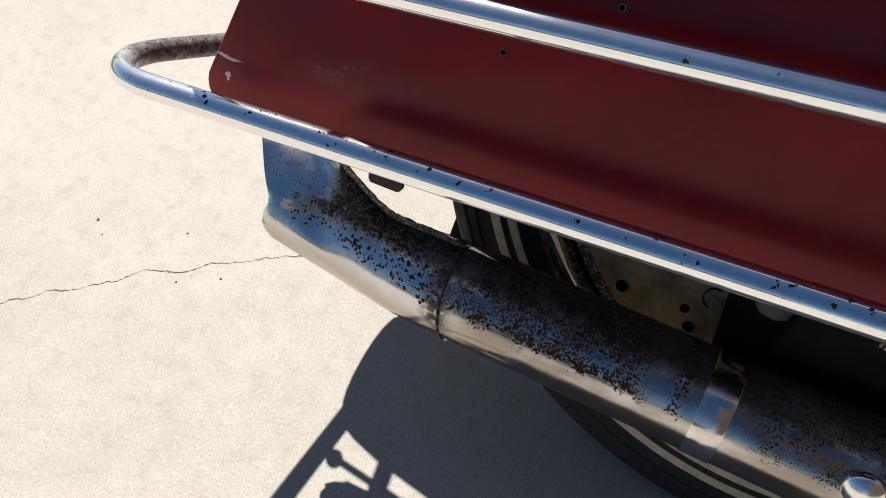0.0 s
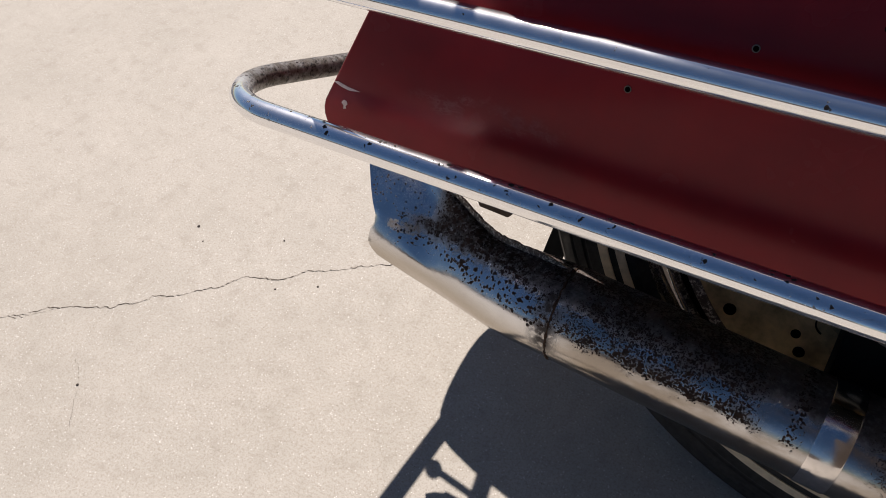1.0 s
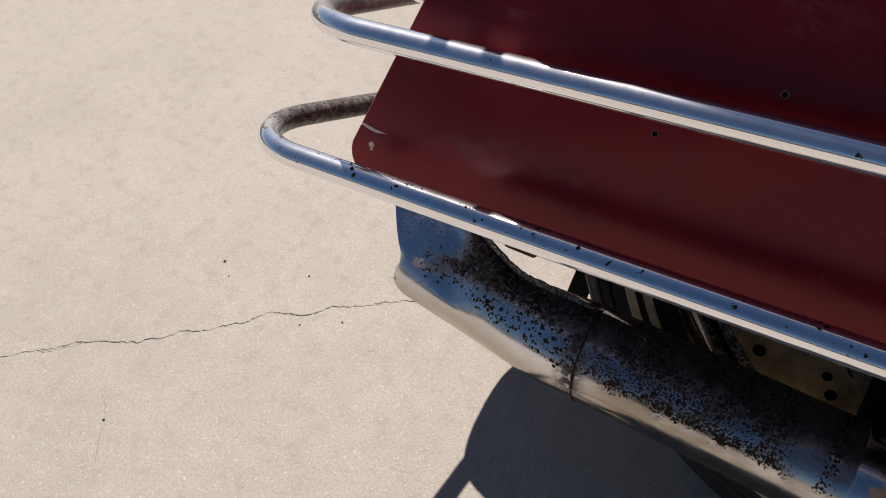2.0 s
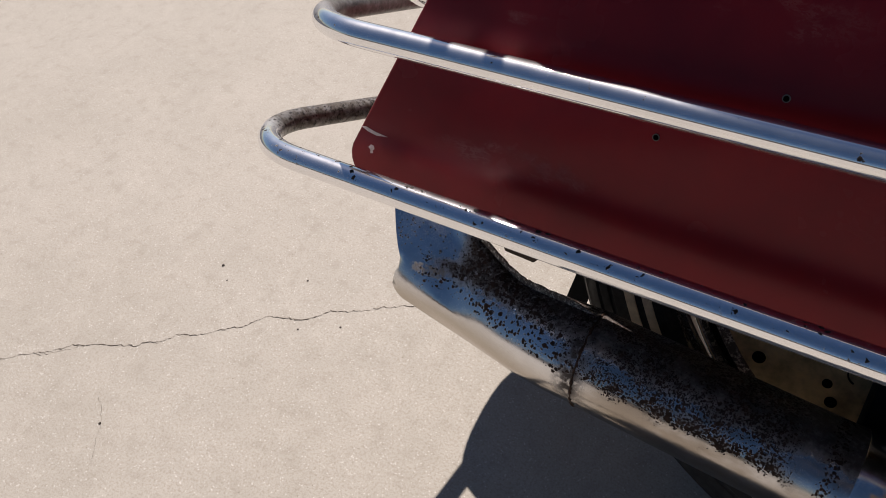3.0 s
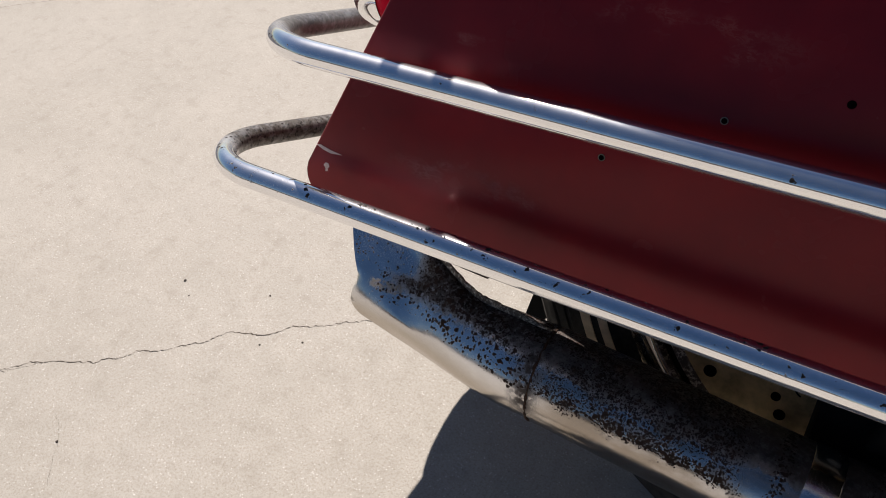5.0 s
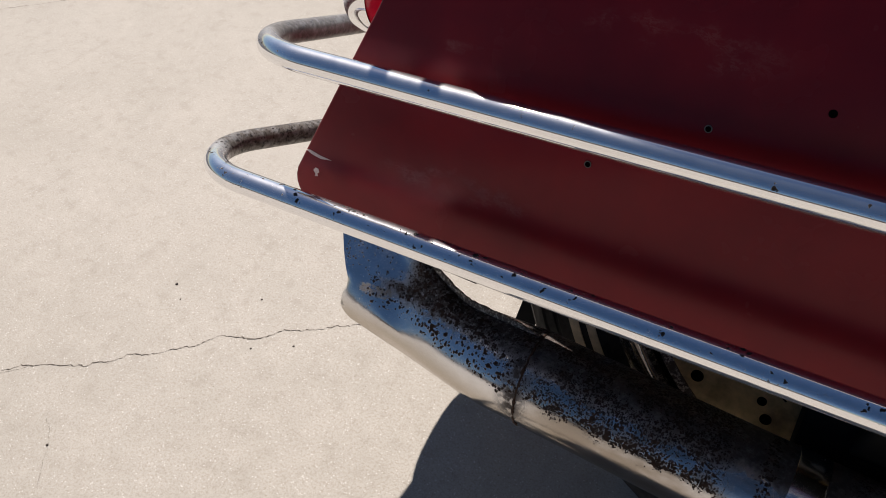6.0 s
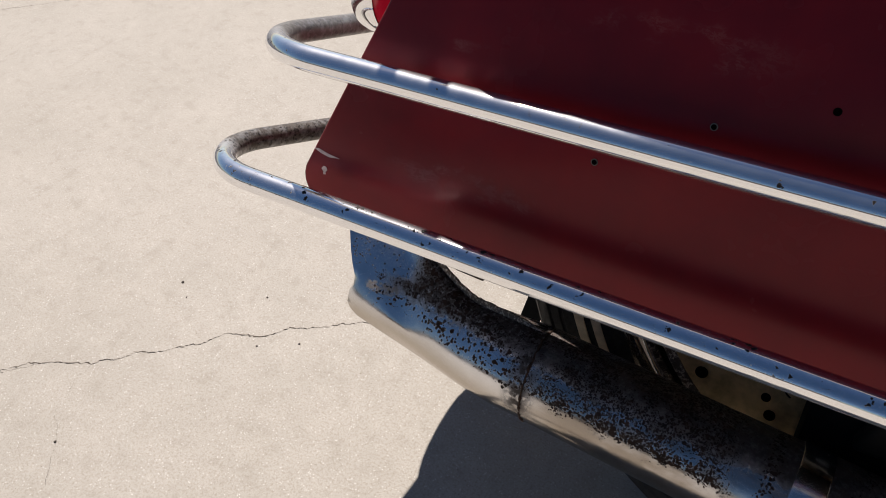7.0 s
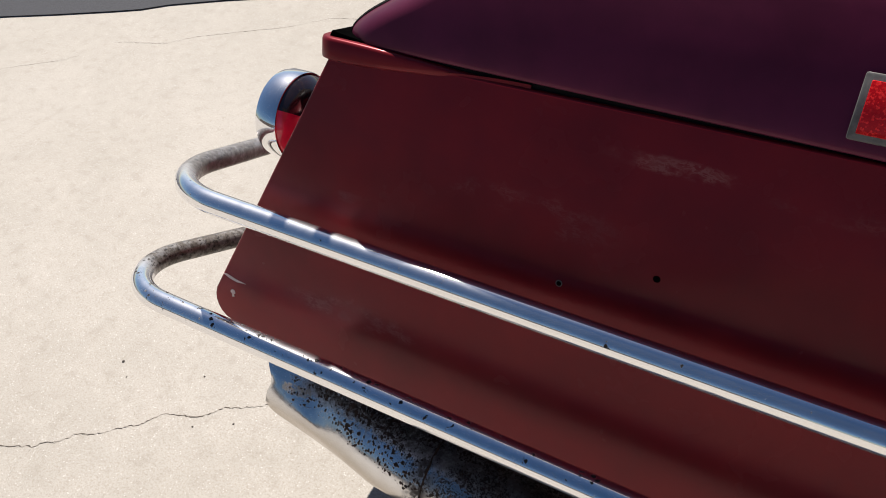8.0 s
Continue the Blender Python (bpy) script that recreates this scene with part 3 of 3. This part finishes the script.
def saddlebag(side):
    """A hard bag with a sloped tail and a flanged lid; side: -1 for the right, 1 for the left."""
    def across(y0, y1):
        return (y0 * -side, y1 * -side) if side > 0 else (y0, y1)

    outline = [(0.47, 0.338), (-0.10, 0.341), (-0.183, 0.346)] + arc(-0.185, 0.371, 0.024, 262, 160, 6) + [(-0.0715, 0.6440), (0.47, 0.6500)]
    y0, y1 = across(-0.212, -0.106 if side < 0 else -0.082)
    body = part("saddlebag", slab(outline, y0, y1, 0.011), MAROON, bike, "scuffed maroon saddlebag with drilled holes")
    y0, y1 = across(-0.203, -0.109)
    part("bag_base", slab([(0.465, 0.330), (-0.095, 0.333), (-0.165, 0.339), (-0.165, 0.352), (0.465, 0.346)], y0, y1, 0.002, 2), BLACK, body, "black underside of the bag")
    # a lip that swells out of the body's upper edge towards the tail and runs round it
    bm = bmesh.new()
    rings = []
    for k in range(49):
        if k <= 24:                                             # along the outer side
            u = k / 24
            px, py, nx, ny = 0.100 - 0.169 * u, -0.2118, 0.0, -1.0
        elif k <= 36:                                           # round the corner
            a = radians(90 * (k - 24) / 12)
            u = 1.0
            px, py, nx, ny = -0.069 - 0.013 * math.sin(a), -0.1988 - 0.013 * math.cos(a), -math.sin(a), -math.cos(a)
        else:                                                   # across the tail
            u = 1.0
            px, py, nx, ny = -0.082, -0.1988 + 0.085 * (k - 36) / 12, -1.0, 0.0
        grow = u * u * (3 - 2 * u)
        out, top_, low_ = 0.0072 * grow - 0.0020, 0.6455 + 0.0070 * grow, 0.6445 - 0.0105 * grow
        ring = [bm.verts.new((px + nx * o, (py + ny * o) * (-side if side > 0 else 1), z)) for o, z in
                ((-0.012, low_), (out * 0.4 - 0.0006, low_), (out - 0.0003, low_ + 0.0016), (out, low_ + 0.004), (out, top_ - 0.0030), (out - 0.0008, top_ - 0.0010), (out - 0.0030, top_), (-0.012, top_))]
        rings.append(ring)
    for p, q in zip(rings, rings[1:]):
        for j in range(8):
            bm.faces.new((p[j], p[(j + 1) % 8], q[(j + 1) % 8], q[j]))
    bm.faces.new(rings[0]), bm.faces.new(rings[-1][::-1])
    part("lid_flange", bm, MAROON, body, "lip round the tail of the bag", 50)
    y0, y1 = across(-0.2105, -0.108)
    part("flange_strip", slab([(-0.0765, 0.6520), (-0.006, 0.6450), (-0.006, 0.6490), (-0.030, 0.6522), (-0.0740, 0.6572)], y0, y1, 0.0012, 2), DARK, body, "black strip on the flange")
    # black strip below the lid in place of the seam's shaded gap
    y0, y1 = across(-0.2082, -0.112)
    part("seam_shade", slab([(-0.03, 0.638), (0.466, 0.638), (0.466, 0.656), (-0.03, 0.656)], y0, y1, 0), BLACK, body, "black strip standing in for the shaded gap under the lid")
    bm = bmesh.new()
    rings = []
    rows = ((0.6490, 0.0060, 0.010, 0.030), (0.6500, -0.0008, 0.005, 0.032), (0.6522, -0.0030, 0.0015, 0.034), (0.661, -0.0026, 0.002, 0.036), (0.672, -0.0012, 0.011, 0.042),
            (0.684, 0.0006, 0.028, 0.046), (0.700, 0.0036, 0.052, 0.048), (0.720, 0.0085, 0.082, 0.048), (0.740, 0.0150, 0.115, 0.046), (0.758, 0.027, 0.15, 0.042), (0.772, 0.038, 0.19, 0.034), (0.778, 0.050, 0.23, 0.024))
    fine = []
    for k in range(len(rows) - 1):
        p, q, r, w = (Vector(rows[max(0, min(len(rows) - 1, k + d))]) for d in (-1, 0, 1, 2))
        for h in (0.0, 0.25, 0.5, 0.75):
            fine.append(0.5 * (2 * q + (r - p) * h + (2 * p - 5 * q + 4 * r - w) * h * h + (3 * q - p - 3 * r + w) * h ** 3))
    for z, inset, back, c in fine + [Vector(rows[-1])]:
        xa, xb, ya, yb = -0.072 + back, 0.470 - back * 0.5, -0.212 + inset, -0.106 - inset * 0.5
        ring = []
        for cx, cy, a0 in ((xa + c, ya + c, 180), (xb - c, ya + c, 270), (xb - c, yb - c, 0), (xa + c, yb - c, 90)):
            cy = min(max(cy, ya + min(c, (yb - ya) / 2)), yb - min(c, (yb - ya) / 2))
            rr = min(c, (yb - ya) / 2)
            for k in range(13):
                a = radians(a0 + 7.5 * k)
                vx, vy = cx + c * math.cos(a), cy + rr * math.sin(a)
                vy += 0.0045 * max(0.0, min(1.0, (0.05 - vx) / 0.10)) * (1.0 if vy < -0.16 else 0.0)
                ring.append(bm.verts.new((vx, vy * (-side if side > 0 else 1), z)))
        rings.append(ring)
    for p, q in zip(rings, rings[1:]):
        for j in range(len(p)):
            bm.faces.new((p[j], p[(j + 1) % len(p)], q[(j + 1) % len(p)], q[j]))
    bm.faces.new(rings[-1]), bm.faces.new(rings[0][::-1])
    # thin black shell over the tail: shade built as a strip
    tail_shade = bmesh.new()
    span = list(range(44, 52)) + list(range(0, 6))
    rows_ = [[tail_shade.verts.new(p[j].co + Vector((-0.0009, 0, 0.0003))) for j in span] for p in rings[6:]]
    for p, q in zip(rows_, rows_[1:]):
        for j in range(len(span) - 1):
            tail_shade.faces.new((p[j], p[j + 1], q[j + 1], q[j]))
    bmesh.ops.solidify(tail_shade, geom=tail_shade.faces[:], thickness=0.0006)
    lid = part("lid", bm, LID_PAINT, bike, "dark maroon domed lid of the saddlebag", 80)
    part("lid_tail_shade", tail_shade, BLACK, lid, "black strip put over the lid's tail as shade", 60)
    return body, lid


bag, lid = saddlebag(-1)
saddlebag(1)


def bag_details():
    frame_ = slab([(0.3035, 0.6590), (0.40, 0.6590), (0.40, 0.6985), (0.3035, 0.6985)], -0.2178, -0.2120, 0.0015, 2)
    lens = slab([(0.3078, 0.6632), (0.3957, 0.6632), (0.3957, 0.6943), (0.3078, 0.6943)], -0.2190, -0.2168, 0.0006, 2)
    for bm in (frame_, lens):
        bmesh.ops.rotate(bm, cent=(0.35, -0.212, 0.659), matrix=Matrix.Rotation(radians(-9), 3, "X"), verts=bm.verts)
    holder = part("reflector", frame_, GREY, lid, "red reflector in a grey frame")
    part("reflector_lens", lens, REFLECTOR, holder, "red prismatic lens")
    for x, z, r in ((0.068, 0.459, 0.0021), (0.1455, 0.506, 0.0020), (0.2155, 0.5335, 0.0024)):
        ring = lathe([(0.0, -0.0004), (r, -0.0004), (r + 0.0006, 0.0008)], (x, -0.2122, z), 20, closed=False)
        part("screw_hole", ring, DARK, bag, "small drilled hole")
    for x, z, r, turn in ((0.1455, 0.506, 0.0027, 0), (0.068, 0.459, 0.0027, 0)):
        rim = lathe([(r, -0.0002), (r, 0.0005), (r - 0.0008, 0.0005), (r - 0.0008, -0.0002)], (x, -0.2124, z), 20)
        part("hole_rim", rim, GREY, bag, "bare rim of a drilled hole")
    chips = (((-0.1925, 0.3815), (-0.1900, 0.3845), (-0.1868, 0.3840), (-0.1858, 0.3810), (-0.1880, 0.3790), (-0.1872, 0.3768), (-0.1905, 0.3760), (-0.1900, 0.3790)),
             ((-0.2010, 0.3990), (-0.1960, 0.4000), (-0.1850, 0.3975), (-0.1720, 0.3962), (-0.1840, 0.3945), (-0.1930, 0.3960)))
    for chip in chips:
        chip = [(x + 0.0045, z) for x, z in chip]
        part("paint_chip", slab(chip, -0.21235, -0.2118, 0), PRIMER, bag, "bare patch where the paint chipped off", 0)
    part("rubber_stop", slab([(-0.066, 0.302), (-0.064, 0.298), (-0.034, 0.2965), (-0.030, 0.301), (-0.030, 0.335), (-0.066, 0.335)], -0.163, -0.157, 0.0015, 2), plain("old_rubber", (0.05, 0.035, 0.025), 0.85), bike, "brown-black rubber stop below the bag")


bag_details()


def guard_rail(y, z, back, lean, drop, bend, radius, material, label):
    """A tube along the bag that turns in behind it; lean, drop: how the returning end runs over 0.26 m."""
    line = fillet([(0.58, y, z), (back, y, z), (back + lean, y + 0.26, z + drop)], bend, 20)
    line = fillet([(0.62, -0.12, z), (0.58, y, z), (0.40, y, z)], 0.060, 14)[:-1] + line[1:]
    end = line[-1]
    line += [end + Vector((0.05, 0.03, -0.002))]
    return part("guard_rail", tube(line, radius, 36), material, bike, label)


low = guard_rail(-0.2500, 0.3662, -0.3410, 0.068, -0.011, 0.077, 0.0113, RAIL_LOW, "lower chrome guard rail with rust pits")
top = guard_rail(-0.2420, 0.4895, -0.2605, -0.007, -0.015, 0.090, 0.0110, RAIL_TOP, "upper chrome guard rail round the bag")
for rail, y, z, xs in ((low, -0.2520, 0.3650, (0.43,)), (top, -0.2440, 0.4898, (0.45,))):
    for x in xs:
        part("standoff", tube([(x, y + 0.004, z), (x, -0.209, z)], 0.0055, 14), CHROME, rail)


def muffler(side):
    """A round muffler that ends in a fishtail; side: -1 for the right, 1 for the left."""
    def axis(x):
        return (x, -side * (-0.128 + 0.034 * x), 0.199 - 0.095 * x)

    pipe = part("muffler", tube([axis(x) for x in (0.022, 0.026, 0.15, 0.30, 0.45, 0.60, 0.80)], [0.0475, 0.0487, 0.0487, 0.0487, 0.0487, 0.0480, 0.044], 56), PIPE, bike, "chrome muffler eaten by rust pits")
    part("clamp", tube([axis(x) for x in (0.2640, 0.2642, 0.2650, 0.2900, 0.2908, 0.2910)], [0.0470, 0.0494, 0.0498, 0.0498, 0.0494, 0.0470], 56), CLAMP, pipe, "polished clamp band")
    bm = bmesh.new()
    bmesh.ops.create_uvsphere(bm, u_segments=20, v_segments=12, radius=0.017)
    bmesh.ops.scale(bm, vec=(1, 0.6, 1), verts=bm.verts)
    bmesh.ops.translate(bm, vec=(0.402, side * 0.162, 0.178), verts=bm.verts)
    part("bolt_cap", bm, SATIN, pipe, "domed chrome bolt cap")

    # the seam where the fishtail is slipped over the pipe, with a ragged rust bead
    rng = random.Random(11)
    bead, radii = [], []
    for k in range(61):
        a = radians(-100 + 200 * k / 60)
        cx, cy, cz = axis(0.0265 + rng.gauss(0, 0.0004))
        bead.append((cx, cy + side * 0.0485 * math.cos(a), cz + 0.0485 * math.sin(a)))
        radii.append(0.0006 + 0.0013 * rng.random())
    part("seam", tube(bead, radii, 8), RUST, pipe, "rusted seam")

    # fishtail: the round pipe flattens into a tall upswept fan with a slanted open end
    bm = bmesh.new()
    rings, N, STEPS = [], 44, 24
    for k in range(STEPS + 1):
        u = k / STEPS
        lo = 0.1500 + 0.034 * u ** 1.9
        hi = 0.2450 + 0.012 * u + 0.105 * max(0, u - 0.30) ** 1.25 / 0.70 ** 1.25
        ring = []
        for j in range(N):
            a = 2 * math.pi * j / N
            t = math.sin(a)
            z = (lo + hi) / 2 + (hi - lo) / 2 * t
            zn = (t + 1) / 2
            kink = 0.27 - 0.13 * max(0.0, (u - 0.55) / 0.45)
            fan = max(0.003, 0.017 - 0.010 * max(0.0, min(1.0, (zn - 0.27) / 0.53)) - 0.080 * max(0.0, kink - zn))
            tip = -0.194 + 0.003 * math.exp(-((zn - 0.27) / 0.08) ** 2) - 0.075 * max(0, zn - 0.27) - 0.004 * max(0.0, min(1.0, (0.24 - zn) / 0.10)) + 0.008 * max(0, 0.06 - zn) / 0.06
            x = 0.026 + (tip - 0.026) * u
            w = min(1.0, (0.026 - x) / (0.159 + 1.0 * max(0.0, z - 0.262)))
            e = w * w * (2.1 - 1.1 * w)
            s_ = max(0.0, min(1.0, (zn - 0.16) / 0.16))
            e = u * u * (3 - 2 * u) * (1 - s_) + e * s_
            wide = 0.0487 * (1 - e) + e * fan
            y = -0.128 + 0.034 * x - 0.006 * u + 0.32 * max(0.0, z - 0.205) * e + wide * math.cos(a)
            ring.append(bm.verts.new((x, -side * y, z)))
        rings.append(ring)
    for p, q in zip(rings, rings[1:]):
        for j in range(N):
            bm.faces.new((p[j], p[(j + 1) % N], q[(j + 1) % N], q[j]))
    bm.faces.new(rings[0])
    middle = sum((v.co for v in rings[-1]), Vector()) / N
    inner = [bm.verts.new(middle + (v.co - middle) * 0.93) for v in rings[-1]]
    deep_ = [bm.verts.new(v.co + Vector((0.006, 0, 0))) for v in inner]
    for p, q in ((rings[-1], inner), (inner, deep_)):
        for j in range(N):
            bm.faces.new((p[j], p[(j + 1) % N], q[(j + 1) % N], q[j]))
    bm.faces.new(deep_)
    # the two half shells meet in a ragged rusty flange along the top
    flange = bmesh.new()
    rows = []
    for k in range(1, 4 * (STEPS - 2) + 1):
        a, b = rings[k // 4][N // 4].co, rings[k // 4 + 1][N // 4].co
        v = a.lerp(b, k % 4 / 4)
        tall = (0.0060 + rng.gauss(0, 0.0004)) * min(1.0, k / 10)
        thick = 0.0011 + 0.0003 * rng.random()
        rows.append([flange.verts.new(v + Vector((0, dy, dz))) for dy, dz in ((-thick, -0.003), (-thick, tall), (thick, tall), (thick, -0.003))])
    for p, q in zip(rows, rows[1:]):
        for j in range(4):
            flange.faces.new((p[j], p[(j + 1) % 4], q[(j + 1) % 4], q[j]))
    flange.faces.new(rows[0][::-1]), flange.faces.new(rows[-1])
    part("flange", flange, FLECKED, pipe, "ragged rusty flange along the top")
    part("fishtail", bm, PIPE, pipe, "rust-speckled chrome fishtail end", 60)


muffler(-1)
muffler(1)
part("dark_strip_far", slab([(-0.108, 0.050), (-0.078, 0.058), (-0.050, 0.205), (-0.076, 0.205)], 0.098, 0.104, 0.001, 1), BLACK, bike, "flat dark strip under the far muffler")


def turn_signal():
    c = (-0.196, -0.090, 0.532)

    def turned(profile, mat, label, parent, name, sweep=(0, 360)):
        bm = lathe(profile, (0, 0, 0), 56, closed=False, sweep=sweep)
        bmesh.ops.rotate(bm, cent=(0, 0, 0), matrix=Matrix.Rotation(radians(90), 3, "Z"), verts=bm.verts)
        bmesh.ops.translate(bm, vec=c, verts=bm.verts)
        return part(name, bm, mat, parent, label)

    # profile: (radius, distance behind the lamp's front edge)
    ring = turned([(0.0448, 0.0000), (0.0456, -0.0012), (0.0466, -0.0010), (0.0473, 0.0010), (0.0475, 0.018), (0.0455, 0.025), (0.036, 0.027), (0.0, 0.028)], CHROME, "round rear lamp with a chrome bezel", bike, "rear_lamp")
    turned([(0.0449, 0.0002), (0.0430, -0.006), (0.036, -0.014), (0.022, -0.020), (0.0, -0.022)], LENS_RED, "red lower half of the lamp body", ring, "lamp_body", (158, 345))
    # dark copy of the body's upper half: a reflection put into the colour
    turned([(0.0449, 0.0002), (0.0430, -0.006), (0.036, -0.014), (0.022, -0.020), (0.0, -0.022)], LAMP_DARK, "glossy upper half of the lamp body, darkened as a reflection", ring, "lamp_dark_half", (-15, 158))
    part("lamp_stalk", tube([(-0.175, -0.085, 0.525), (-0.12, -0.02, 0.50)], 0.008), CHROME, ring)


turn_signal()


def luggage_rack():
    """A chrome rack over the tail, whose cross bars throw their shadows on the guard rails."""
    rack = part("luggage_rack", tube(fillet([(0.42, -0.05, 0.80), (0.34, -0.05, 0.935), (-0.20, -0.05, 0.937)], 0.04, 8), 0.0085, 16), CHROME, bike, "chrome luggage rack over the tail")
    part("side_rail", tube(fillet([(0.42, 0.05, 0.80), (0.34, 0.05, 0.935), (-0.20, 0.05, 0.937)], 0.04, 8), 0.0085, 16), CHROME, rack)
    hoop = fillet([(-0.20, -0.05, 0.937), (-0.248, -0.05, 0.937), (-0.248, -0.21, 0.937), (-0.295, -0.21, 0.937), (-0.295, 0.21, 0.937), (-0.248, 0.21, 0.937), (-0.248, 0.05, 0.937), (-0.20, 0.05, 0.937)], 0.020, 6)
    part("hoop", tube(hoop, 0.0080, 16), CHROME, rack)


luggage_rack()
